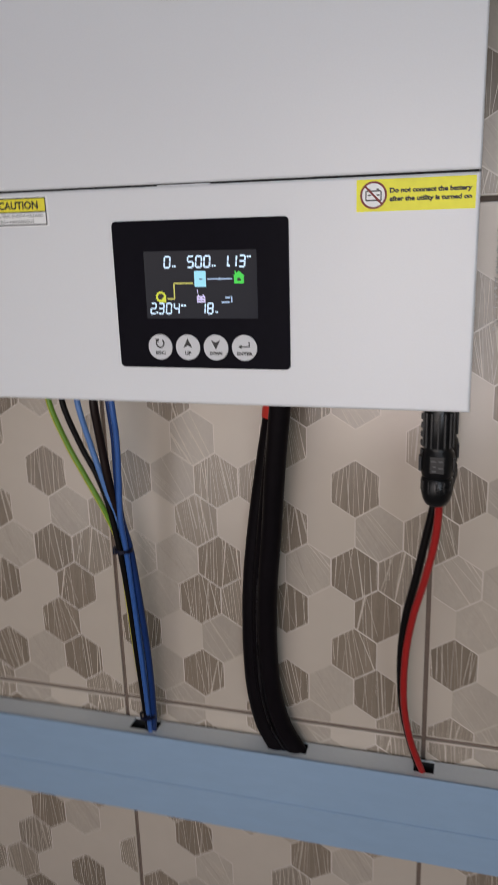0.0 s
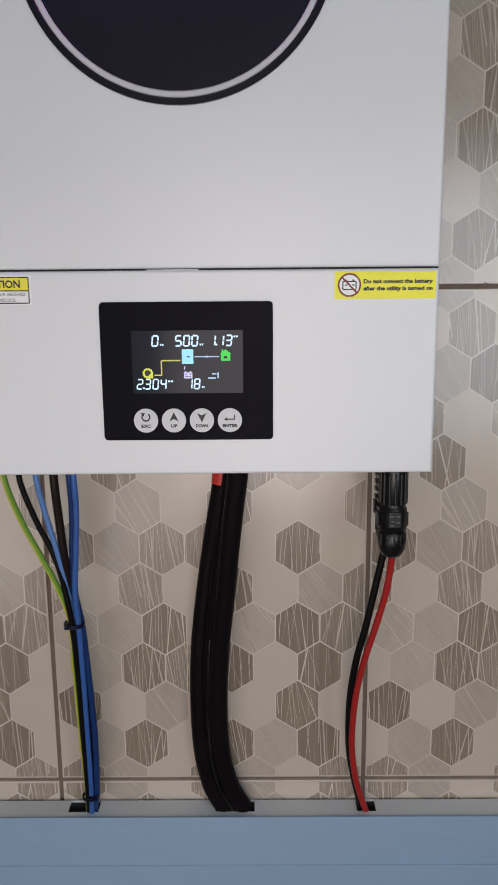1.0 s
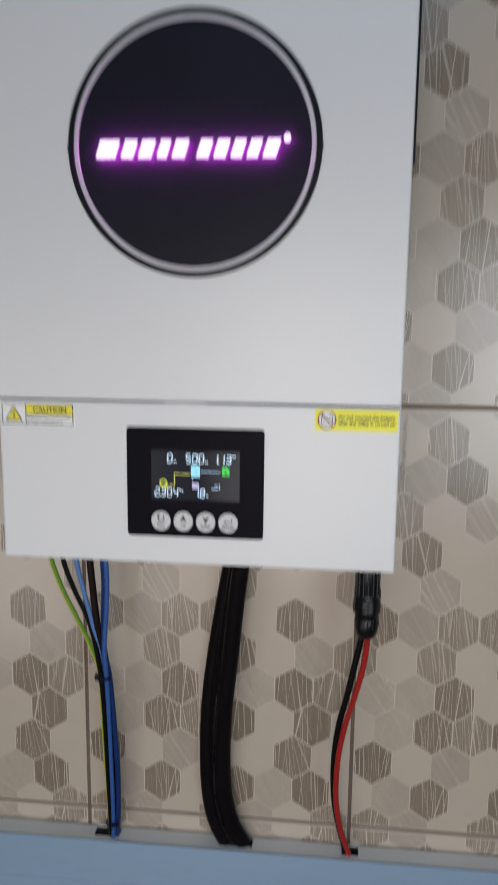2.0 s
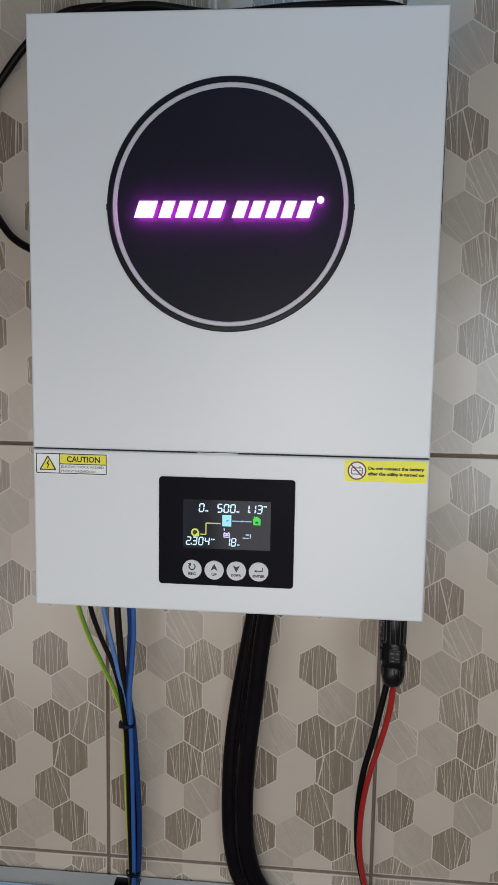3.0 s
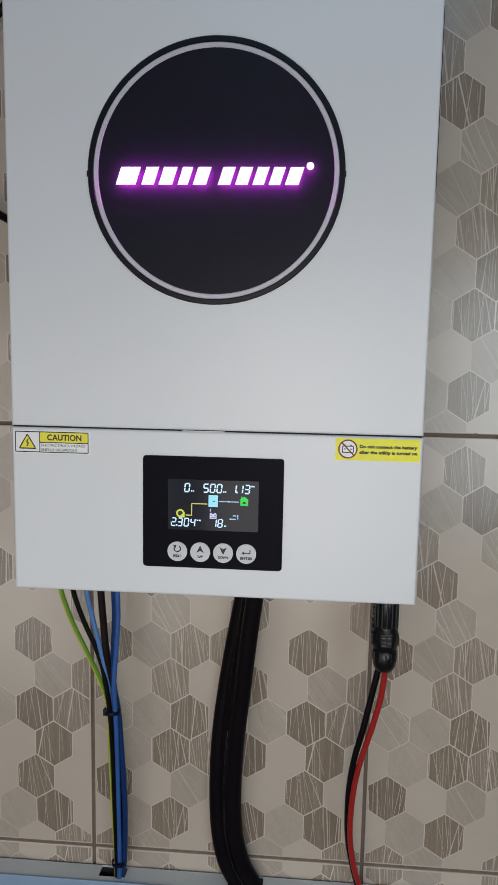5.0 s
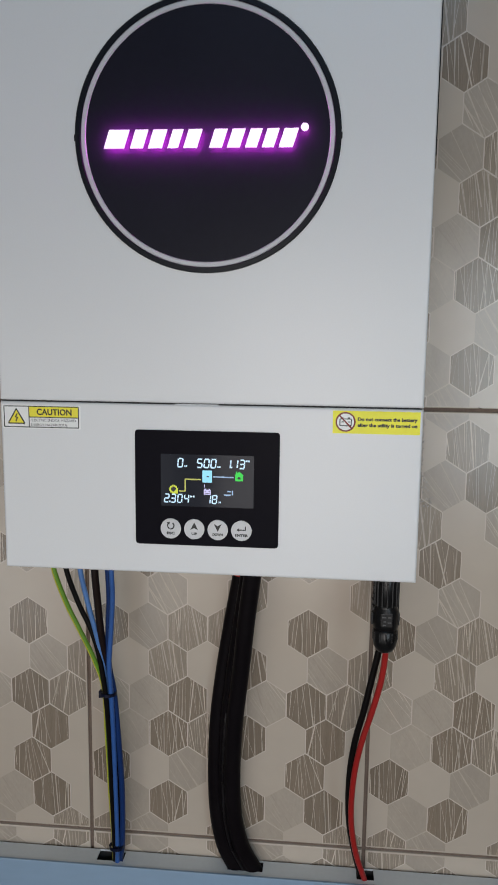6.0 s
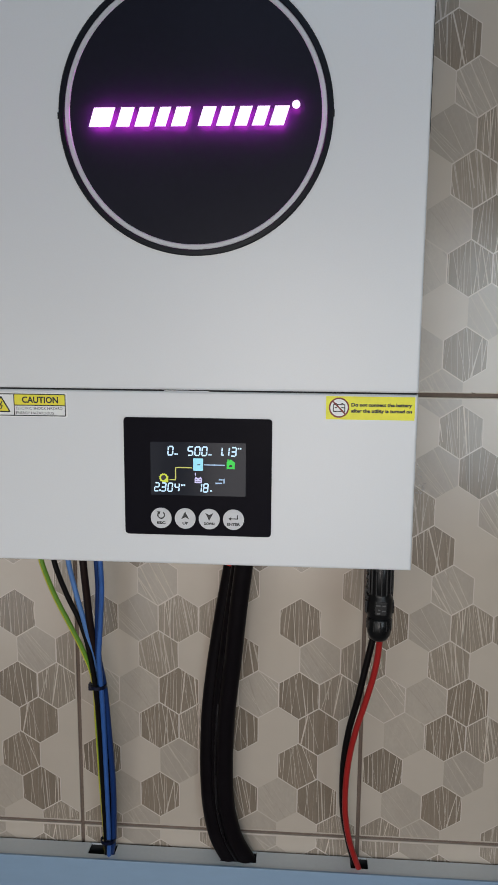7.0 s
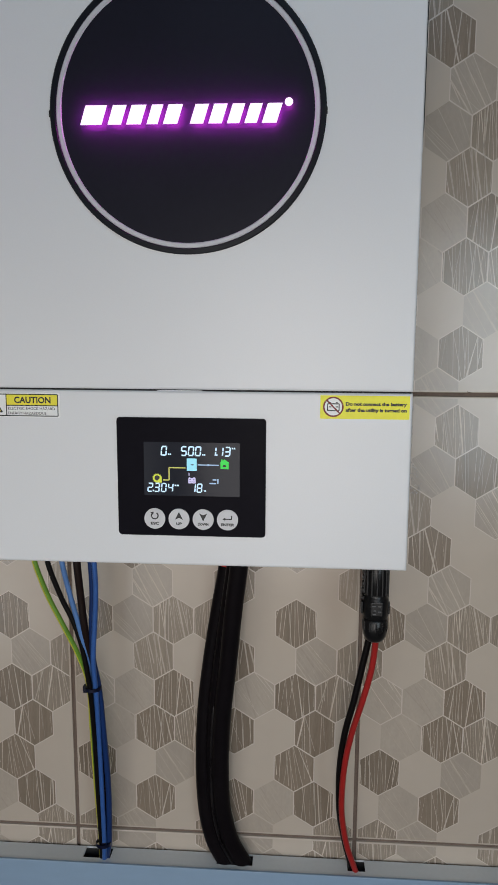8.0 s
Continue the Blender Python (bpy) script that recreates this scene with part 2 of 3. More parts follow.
def tube(points, radius, sides=14, steps=10, bm=None, stripe=0, twist=0.0):
    """A round cable along a smooth line through plan places; stripe: faces of each ring that take the second material."""
    bm = bm or bmesh.new()
    line = smooth_line([P(*q) for q in points], steps)
    up = Vector((0, -1, 0.2))
    rings = []
    for k, q in enumerate(line):
        d = (line[min(k + 1, len(line) - 1)] - line[max(k - 1, 0)]).normalized()
        right = d.cross(up).normalized()
        over = right.cross(d).normalized()
        rings.append([bm.verts.new(q + radius * (right * math.cos(a) + over * math.sin(a))) for a in [2 * math.pi * (j / sides) + twist * k for j in range(sides)]])
    for a, b in zip(rings, rings[1:]):
        for j in range(sides):
            f = bm.faces.new((a[j], a[(j + 1) % sides], b[(j + 1) % sides], b[j]))
            f.smooth = True
            f.material_index = 1 if j < stripe else 0
    bm.faces.new(rings[0][::-1])
    bm.faces.new(rings[-1])
    bmesh.ops.recalc_face_normals(bm, faces=bm.faces[:])
    return bm


def lathe(axis, profile, sides=28, bm=None):
    """A turned body round a vertical axis at plan (x, y); profile: (radius, z) from top to bottom, in plan units."""
    bm = bm or bmesh.new()
    ax, ay = axis
    rings = [[bm.verts.new(P(ax + r * math.cos(2 * math.pi * k / sides), ay + r * math.sin(2 * math.pi * k / sides), z)) for k in range(sides)] for r, z in profile]
    for a, b in zip(rings, rings[1:]):
        for k in range(sides):
            bm.faces.new((a[k], b[k], b[(k + 1) % sides], a[(k + 1) % sides])).smooth = True
    bm.faces.new(rings[0])
    bm.faces.new(rings[-1][::-1])
    bmesh.ops.recalc_face_normals(bm, faces=bm.faces[:])
    return bm


def lettering(words, x, z, height, y, width=None, align="LEFT", bold=0.0):
    """A bmesh of words in the built-in font, flat on the plane y, with its lower left (or middle) at plan x, z."""
    cu = bpy.data.curves.new("words", "FONT")
    cu.body, cu.size, cu.align_x, cu.offset = words, 1.0, align, bold
    cu.resolution_u = 3
    ob = bpy.data.objects.new("words", cu)
    scene.collection.objects.link(ob)
    bpy.context.view_layer.update()
    me = bpy.data.meshes.new_from_object(ob.evaluated_get(bpy.context.evaluated_depsgraph_get()))
    bm = bmesh.new()
    bm.from_mesh(me)
    bpy.data.objects.remove(ob)
    bpy.data.meshes.remove(me)
    xs, ys = [v.co.x for v in bm.verts], [v.co.y for v in bm.verts]
    sy = height / 0.69
    sx = sy if width is None else width / (max(xs) - min(xs))
    x0 = min(xs) if align == "LEFT" else 0
    for v in bm.verts:
        v.co = P(x + (v.co.x - x0) * sx, y, z + v.co.y * sy)
    return bm


def quad(bm, pts, y):
    """A flat face at plan y, facing the room."""
    f = bm.faces.new([bm.verts.new(P(a, y, b)) for a, b in pts])
    f.normal_update()
    if f.normal.y > 0:
        f.normal_flip()
    return f


def bar(bm, x0, z0, x1, z1, y, w):
    """A stroke of width w between two places on the plane y."""
    d = Vector((x1 - x0, z1 - z0)).normalized() * (w / 2)
    quad(bm, [(x0 - d.y, z0 + d.x), (x0 + d.y, z0 - d.x), (x1 + d.y, z1 - d.x), (x1 - d.y, z1 + d.x)], y)


SEGMENTS = {"0": "abcdef", "1": "bc", "2": "abged", "3": "abgcd", "4": "fgbc", "5": "afgcd", "6": "afgedc", "7": "abc", "8": "abcdefg", "9": "abfgcd"}


def digits(text, x, z, w, h, y, step, bm=None, lean=0.10):
    """Seven-segment figures; a point takes no room of its own."""
    bm = bm or bmesh.new()
    t = w * 0.30
    for ch in text:
        if ch == ".":
            quad(bm, [(x - step + w + 0.008, z), (x - step + w + 0.03, z), (x - step + w + 0.03, z + 0.022), (x - step + w + 0.008, z + 0.022)], y)
            continue
        g = t * 0.22
        ends = {"a": (g, h, w - g, h), "b": (w, h - g, w, h / 2 + g), "c": (w, h / 2 - g, w, g), "d": (g, 0, w - g, 0), "e": (0, h / 2 - g, 0, g), "f": (0, h - g, 0, h / 2 + g), "g": (g, h / 2, w - g, h / 2)}
        for s in SEGMENTS[ch]:
            x0, z0, x1, z1 = ends[s]
            bar(bm, x + x0 + lean * z0, z + z0, x + x1 + lean * z1, z + z1, y, t)
        x += step
    return bm


# ---------------------------------------------------------------- the room
WALL_Y = 2.153
TILE_W, TILE_H = 4.885, 7.77      # one tile with its joint
JOINT = 0.062
LEFT, TOP = -1.392, 1.755         # joints round the tile behind the cables
X0, X1, Y1, CEIL = -1.55, 1.65, -0.95, 2.65


def shell(name, a, b, mat):
    return tagged(mesh_object(name, box(a, b), mat), kind="structure")


wall_y = U * WALL_Y
wall_north = shell("wall_north", (X0 - 0.1, wall_y + 0.0012, 0), (X1 + 0.1, wall_y + 0.13, CEIL), M["grout"])
tagged(wall_north, "wall of beige glazed tiles printed with hexagons", "wall")
tagged(shell("wall_west", (X0 - 0.1, Y1, 0), (X0, wall_y + 0.0012, CEIL), M["plaster"]), "plain cream plastered side wall", "wall")
tagged(shell("wall_east", (X1, Y1, 0), (X1 + 0.1, wall_y + 0.0012, CEIL), M["plaster"]), "plain cream plastered side wall", "wall")
tagged(shell("floor", (X0 - 0.1, Y1 - 0.1, -0.1), (X1 + 0.1, wall_y + 0.13, 0), M["floor"]), "plain beige tiled floor", "floor")
tagged(shell("ceiling", (X0 - 0.1, Y1 - 0.1, CEIL), (X1 + 0.1, wall_y + 0.13, CEIL + 0.1), M["ceiling"]), "plain white painted ceiling", "ceiling")
# the unseen wall behind the camera, with the lamps' openings through it
south = bmesh.new()
xs = sorted({X0 - 0.1, X1 + 0.1, *(w[0] for w in OPENINGS), *(w[1] for w in OPENINGS)})
for xa, xb in zip(xs, xs[1:]):
    low = 0.0
    for x0, x1, z0, z1 in sorted(OPENINGS, key=lambda w: w[2]):
        if x0 < xb and x1 > xa:
            box((xa, Y1 - 0.1, low), (xb, Y1, z0), bm=south)
            low = z1
    box((xa, Y1 - 0.1, low), (xb, Y1, CEIL), bm=south)
tagged(mesh_object("wall_south", south, M["plaster"]), "plain cream plastered wall with openings", "wall", kind="structure")

# ---------------------------------------------------------------- the inverter
XL, XR, ZB, ZS, ZT = -1.911, 3.902, -0.424, 1.978, 8.075
inverter = thing("inverter", P((XL + XR) / 2, 1.1, ZB), "white powder-coated wall inverter with a round black disc and lit display", "inverter")
part("chassis", pbox(XL + 0.05, XR - 0.05, 0.10, WALL_Y - 0.02, ZB + 0.06, ZT - 0.05, 0.0015), M["case"], inverter)


def cover(z0, z1):
    bm = pbox(XL, XR, 0.0, 1.9, z0, z1)
    front = [e for e in bm.edges if all(abs(v.co.y) < 1e-6 for v in e.verts)]
    upright = [e for e in bm.edges if abs(e.verts[0].co.z - e.verts[1].co.z) > 0.01 and e not in front]
    bmesh.ops.bevel(bm, geom=front + upright, offset=0.0016, segments=3, affect="EDGES", profile=0.5)
    return bm


part("upper_cover", cover(ZS + 0.009, ZT), M["case"], inverter, smooth=False)
part("lower_cover", cover(ZB, ZS - 0.011), M["case"], inverter)
# near-black strip: the shade in the seam, put into the colour
part("seam_shade_strip", pbox(XL + 0.02, XR - 0.02, 0.03, 0.3, ZS - 0.03, ZS + 0.03), M["gap"], inverter)
part("seam_tab", pbox(0.55, 1.15, 0.024, 0.06, ZS - 0.011, ZS - 0.002), M["case"], inverter)
grille = part("side_grille", pbox(XR - 0.02, XR + 0.074, 0.45, 0.85, 5.295, 7.72, 0.001), M["case_dark"], inverter, "black plastic side grille")
for k in range(14):
    z = 5.42 + k * 0.165
    part("slat", pbox(XR + 0.070, XR + 0.078, 0.5, 0.8, z, z + 0.06), M["case_dark"], grille)

# disc with its two rings and the lit lettering blocks
CX, CZ = 0.979, 5.459
part("disc", slab(circle(CX, CZ, 1.591), -0.012, 0.03), M["disc"], inverter, "glossy black acrylic disc")
part("silver_ring", annulus(CX, CZ, 1.590, 1.658, -0.028, 0.02), M["ring_silver"], inverter, "silver ring", smooth=False)
part("black_ring", annulus(CX, CZ, 1.658, 1.735, -0.040, 0.02), M["ring_dark"], inverter, "black outer ring")
# dark nubs that stand for the small notches at the ring's sides
for side in (-1, 1):
    part("ring_notch_nub", pbox(CX + side * 1.71, CX + side * 1.745, -0.042, 0.0, CZ - 0.05, CZ + 0.03, 0.0003), M["case_dark"], inverter)


def lit_piece(name, outline, label=""):
    """A raised block: lit face, violet sides, and an added strong violet back that casts the halo on the disc behind
    it.
    """
    bm = slab(outline, -0.128, -0.119)
    for f in bm.faces:
        f.material_index = 0 if f.normal.y < -0.9 else 2 if f.normal.y > 0.9 else 1
    return part(name, bm, [M["letter"], M["violet_side"], M["halo"]], inverter, label)


LEAN = 0.075
for x, w in ((-0.345, 0.30), (0.0, 0.19), (0.235, 0.205), (0.49, 0.155), (0.695, 0.20), (1.03, 0.185), (1.26, 0.185), (1.49, 0.17), (1.705, 0.17), (1.92, 0.20)):
    w *= 0.9
    lit_piece("lit_block", [(x, 5.287), (x + w, 5.287), (x + w + LEAN, 5.517), (x + LEAN, 5.517)], "glowing pinkish-white block with violet edge")
lit_piece("lit_dot", circle(2.25, 5.528, 0.05, 24))

# control panel
panel = part("control_panel", slab(rounded(0, 2, 0, 1.6145, 0.045), -0.022, 0.02, bevel=0.0004), M["panel"], inverter, "black membrane control panel")
F = -0.0225
screen = part("display", slab(rounded(0.362, 1.652, 0.558, 1.288, 0.012, 3), -0.026, 0.0), M["screen"], panel, "dark lit display with figures")
Y = -0.0275
NUM = dict(w=0.064, h=0.116, y=Y, step=0.095)


def lcd(name, bm, mat):
    # parts lie two levels deep, beside the glass that carries them
    return part(name, bm, M[mat], panel)


lcd("figure_zero", digits("0", 0.598, 1.112, **NUM), "lcd_white")
lcd("figure_grid", digits("500", 0.868, 1.112, **NUM), "lcd_white")
lcd("figure_load", digits("1.13", 1.262, 1.112, **NUM), "lcd_white")
lcd("figure_solar", digits("2.304", 0.41, 0.612, 0.058, 0.112, Y, 0.092), "lcd_white")
lcd("figure_battery", digits("18", 0.99, 0.612, 0.058, 0.112, Y, 0.088), "lcd_white")
for x, z, w in ((0.69, 1.125, 0.045), (1.15, 1.125, 0.045), (1.545, 1.215, 0.05), (0.775, 0.7, 0.06), (1.17, 0.63, 0.03)):
    bm = bmesh.new()
    for k in range(2):
        bar(bm, x + k * w * 0.55, z, x + k * w * 0.55 + w * 0.4, z, Y, 0.022)
    lcd("unit_mark", bm, "lcd_white")
bm = bmesh.new()
quad(bm, rounded(0.942, 1.076, 0.902, 1.072, 0.008, 2), Y)
lcd("unit_icon", bm, "lcd_cyan")
bm = bmesh.new()
bar(bm, 1.0, 0.985, 1.035, 0.985, Y - 0.001, 0.014)
lcd("unit_icon_mark", bm, "ink")
bm = bmesh.new()
bar(bm, 1.09, 0.985, 1.375, 0.985, Y, 0.014)
quad(bm, circle(1.232, 0.985, 0.014, 12), Y - 0.0005)
lcd("output_line", bm, "lcd_dim")
bm = bmesh.new()
quad(bm, [(1.395, 0.935), (1.505, 0.935), (1.505, 1.015), (1.395, 1.015)], Y)
quad(bm, [(1.382, 1.015), (1.518, 1.015), (1.45, 1.068)], Y)
quad(bm, [(1.405, 1.03), (1.422, 1.03), (1.422, 1.066), (1.405, 1.066)], Y - 0.0005)
lcd("house_icon", bm, "lcd_green")
bm = bmesh.new()
quad(bm, [(1.425, 0.962), (1.475, 0.962), (1.465, 0.992), (1.435, 0.992)], Y - 0.001)
lcd("house_icon_plug", bm, "ink")
bm = bmesh.new()
for a in ((0.925, 0.942, 0.702, 0.942), (0.702, 0.942, 0.702, 0.772), (0.702, 0.772, 0.618, 0.772)):
    bar(bm, *a, Y, 0.016)
lcd("solar_line", bm, "lcd_olive")
bm = bmesh.new()
sun = []
for k in range(24):
    r = 0.066 if k % 2 else 0.055
    sun.append((0.54 + r * math.cos(math.pi * k / 12), 0.795 + r * math.sin(math.pi * k / 12)))
quad(bm, sun, Y)
lcd("sun_icon", bm, "lcd_yellow")
bm = bmesh.new()
quad(bm, circle(0.54, 0.797, 0.036, 20), Y - 0.001)
lcd("sun_icon_mark", bm, "ink")
bm = bmesh.new()
quad(bm, [(0.515, 0.735), (0.602, 0.735), (0.602, 0.822)], Y - 0.0015)
lcd("panel_icon", bm, "lcd_yellow")
bm = bmesh.new()
quad(bm, rounded(0.962, 1.06, 0.732, 0.803, 0.006, 2), Y)
quad(bm, [(0.972, 0.803), (0.99, 0.803), (0.99, 0.817), (0.972, 0.817)], Y)
quad(bm, [(1.03, 0.803), (1.048, 0.803), (1.048, 0.817), (1.03, 0.817)], Y)
bar(bm, 0.972, 0.835, 0.972, 0.875, Y, 0.012)
lcd("battery_icon", bm, "lcd_lilac")
bm = bmesh.new()
for e in ((0.975, 0.782, 0.995, 0.782), (1.027, 0.782, 1.047, 0.782), (1.037, 0.774, 1.037, 0.79), (0.975, 0.752, 1.047, 0.752)):
    bar(bm, *e, Y - 0.001, 0.007)
lcd("battery_icon_marks", bm, "ink")
bm = bmesh.new()
for a in ((1.245, 0.735, 1.335, 0.735), (1.29, 0.785, 1.34, 0.785), (1.36, 0.735, 1.36, 0.80)):
    bar(bm, *a, Y, 0.018)
lcd("charge_mark", bm, "lcd_dim")

# buttons
for k, word in enumerate(("ESC", "UP", "DOWN", "ENTER")):
    x, z = 0.501 + 0.3297 * k, 0.237
    button = part("button", slab(circle(x, z, 0.143, 40), -0.036, -0.015, bevel=0.0004), M["button"], panel, "round pale push button")
    yy = -0.0375
    part("button_word", lettering(word, x, z - 0.082, 0.034, yy, width=0.048 * len(word) * (0.75 if len(word) > 3 else 0.8), align="CENTER", bold=0.05), M["ink"], button)
    bm = bmesh.new()
    if word == "ESC":
        n = 20
        for j in range(n):
            a, b = radians(125 + 290 * j / n), radians(125 + 290 * (j + 1) / n)
            bar(bm, x + 0.046 * math.cos(a), z + 0.042 + 0.046 * math.sin(a), x + 0.046 * math.cos(b), z + 0.042 + 0.046 * math.sin(b), yy, 0.018)
        quad(bm, [(x - 0.062, z + 0.09), (x - 0.012, z + 0.095), (x - 0.022, z + 0.048)], yy - 0.0004)
    elif word == "ENTER":
        bar(bm, x + 0.055, z + 0.065, x + 0.055, z + 0.005, yy, 0.014)
        bar(bm, x + 0.062, z + 0.012, x - 0.04, z + 0.012, yy, 0.014)
        quad(bm, [(x - 0.07, z + 0.012), (x - 0.03, z + 0.036), (x - 0.03, z - 0.012)], yy - 0.0004)
    else:
        s = 1 if word == "UP" else -1
        c = z + 0.038
        quad(bm, [(x, c + s * 0.062), (x + 0.055, c - s * 0.048), (x, c - s * 0.02)], yy)
        quad(bm, [(x, c + s * 0.062), (x, c - s * 0.02), (x - 0.055, c - s * 0.048)], yy)
    part("button_icon", bm, M["ink"], button)

# stickers
caution = part("caution_sticker", slab(rounded(-1.885, -0.765, 1.592, 1.922, 0.015, 3), -0.004, 0.003), M["label_white"], inverter, "white and yellow caution sticker")
a, b, c, d = -1.856, -0.795, 1.612, 1.902
bm = bmesh.new()
for e in ((a, c, b, c), (a, d, b, d), (a, c, a, d), (b, c, b, d), (-1.50, c, -1.50, d), (-1.50, 1.752, b, 1.752)):
    bar(bm, *e, -0.0075, 0.013)
part("sticker_frame", bm, M["ink"], caution)
bm = bmesh.new()
quad(bm, [(-1.494, 1.758), (b - 0.006, 1.758), (b - 0.006, d - 0.006), (-1.494, d - 0.006)], -0.006)
quad(bm, [(-1.785, 1.668), (-1.575, 1.668), (-1.68, 1.855)], -0.007)
part("yellow_field", bm, M["caution_yellow"], caution)
bm = bmesh.new()
for e in ((-1.80, 1.662, -1.56, 1.662), (-1.56, 1.66, -1.68, 1.865), (-1.68, 1.865, -1.80, 1.66)):
    bar(bm, *e, -0.008, 0.017)
for e in ((-1.665, 1.80, -1.695, 1.75), (-1.695, 1.75, -1.665, 1.745), (-1.665, 1.745, -1.69, 1.69)):
    bar(bm, *e, -0.0082, 0.016)
part("warning_triangle", bm, M["ink"], caution)
part("word_caution", lettering("CAUTION", -1.39, 1.787, 0.080, -0.008, width=0.50, bold=0.03), M["ink"], caution)
part("small_print", lettering("ELECTRIC SHOCK HAZARD", -1.475, 1.694, 0.036, -0.008, width=0.64), M["ink"], caution)
part("small_print", lettering("ENERGY HAZARDOUS", -1.475, 1.630, 0.036, -0.008, width=0.52), M["ink"], caution)

notice = part("battery_notice", slab(rounded(2.705, 3.862, 1.628, 1.935, 0.006, 2), -0.004, 0.003), M["label_yellow"], inverter, "yellow battery warning sticker")
bm = bmesh.new()
quad(bm, circle(2.875, 1.785, 0.128, 40), -0.0065)
part("sign_field", bm, M["label_white"], notice)
bm = bmesh.new()
n = 40
for k in range(n):
    p, q = 2 * math.pi * k / n, 2 * math.pi * (k + 1) / n
    bar(bm, 2.875 + 0.124 * math.cos(p), 1.785 + 0.124 * math.sin(p), 2.875 + 0.124 * math.cos(q), 1.785 + 0.124 * math.sin(q), -0.0085, 0.02)
bar(bm, 2.79, 1.872, 2.96, 1.698, -0.0088, 0.02)
part("prohibition_sign", bm, M["red_ink"], notice)
bm = bmesh.new()
for e in ((2.80, 1.735, 2.95, 1.735), (2.80, 1.825, 2.95, 1.825), (2.80, 1.735, 2.80, 1.825), (2.95, 1.735, 2.95, 1.825), (2.82, 1.84, 2.845, 1.84), (2.905, 1.84, 2.93, 1.84), (2.82, 1.785, 2.85, 1.785), (2.905, 1.785, 2.935, 1.785)):
    bar(bm, *e, -0.0075, 0.013)
part("battery_sign", bm, M["ink"], notice)
part("notice_line", lettering("Do not connect the battery", 3.035, 1.805, 0.042, -0.0075, width=0.79, bold=0.05), M["ink"], notice)
part("notice_line", lettering("after the utility is turned on", 3.035, 1.725, 0.042, -0.0075, width=0.79, bold=0.05), M["ink"], notice)
# cable glands under the case
for x, y, r in ((-1.53, 0.95, 0.12), (-1.3, 0.95, 0.12), (-1.08, 0.95, 0.12), (-0.86, 0.95, 0.12), (-0.66, 0.95, 0.13), (1.39, 1.93, 0.16), (1.58, 1.32, 0.18)):
    part("cable_entry", lathe((x, y), [(r, ZB + 0.03), (r, ZB - 0.004), (r * 0.8, ZB - 0.006)], 20), M["case_dark"], inverter)
settle(inverter)

# ---------------------------------------------------------------- trunking
TY, TZ0, TZ1 = 1.64, -7.86, -6.365
SLOTS = ((-1.225, -0.743), (1.117, 1.739), (3.367, 3.667))
SY0, SY1 = 1.803, 2.085
TX0, TX1 = (X0 + 0.004) / U, (X1 - 0.004) / U
trunking = thing("cable_trunking", P(0.9, 1.9, TZ0), "white plastic cable trunking with pale blue film on its lid", "trunking")
bm = bmesh.new()
T = 0.035
edges = [TX0] + [e for s in SLOTS for e in s] + [TX1]
for k in range(0, len(edges), 2):
    pbox(edges[k], edges[k + 1], TY + 0.02, WALL_Y - 0.07, TZ1 - T, TZ1, bm=bm)
for s0, s1 in SLOTS:
    pbox(s0, s1, TY + 0.02, SY0, TZ1 - T, TZ1, bm=bm)
    pbox(s0, s1, SY1, WALL_Y - 0.07, TZ1 - T, TZ1, bm=bm)
part("base_channel", bm, M["trunk"], trunking)
# inner back and floor, coloured dark for the shade inside the white channel
bm = pbox(TX0, TX1, WALL_Y - 0.04, WALL_Y - 0.006, TZ0 + T, TZ1 - T - 0.004)
pbox(TX0, TX1, TY + 0.06, WALL_Y, TZ0 + 0.002, TZ0 + T, bm=bm)
part("inside", bm, M["trunk_inside_shade"], trunking)
bm = pbox(TX0, TX1, TY, TY + 0.045, TZ0, TZ1 + 0.014, 0.0005)
part("lid", bm, M["trunk_lid"], trunking, "pale blue filmed trunking lid")
part("lid_ridge", pbox(TX0, TX1, TY - 0.022, TY + 0.01, -7.245, -7.195, 0.0004), M["trunk_lid"], trunking)
settle(trunking)

# ---------------------------------------------------------------- cables


def cable(name, points, radius, mats, label, group="", **more):
    ob = mesh_object(name, tube(points, radius, **more), mats)
    return tagged(ob, label, "cable", group)


END = -6.55
G1 = "supply wires under the inverter"
WIRE = 0.0021
cable("earth_wire", [(-1.545, 0.88, -0.35), (-1.53, 0.9, -0.74), (-1.38, 1.0, -1.31), (-1.19, 1.08, -1.8), (-0.985, 1.17, -2.34), (-0.88, 1.31, -2.9), (-0.886, 1.45, -3.76), (-0.888, 1.60, -4.87), (-0.882, 1.76, -5.92), (-0.905, 1.87, -6.36), (-0.91, 1.90, END)], WIRE, [M["pvc_green"], M["pvc_yellow"]], "green and yellow striped earth wire", G1, stripe=3, twist=0.0)
cable("supply_wire", [(-1.33, 0.88, -0.35), (-1.33, 0.9, -0.735), (-1.18, 1.0, -1.31), (-1.02, 1.07, -1.74), (-0.91, 1.13, -2.2), (-0.835, 1.21, -2.9), (-0.825, 1.36, -3.76), (-0.84, 1.525, -4.87), (-0.855, 1.69, -5.92), (-0.885, 1.82, -6.36), (-0.89, 1.86, END)], WIRE, M["pvc_black"], "thin black supply wire", G1)
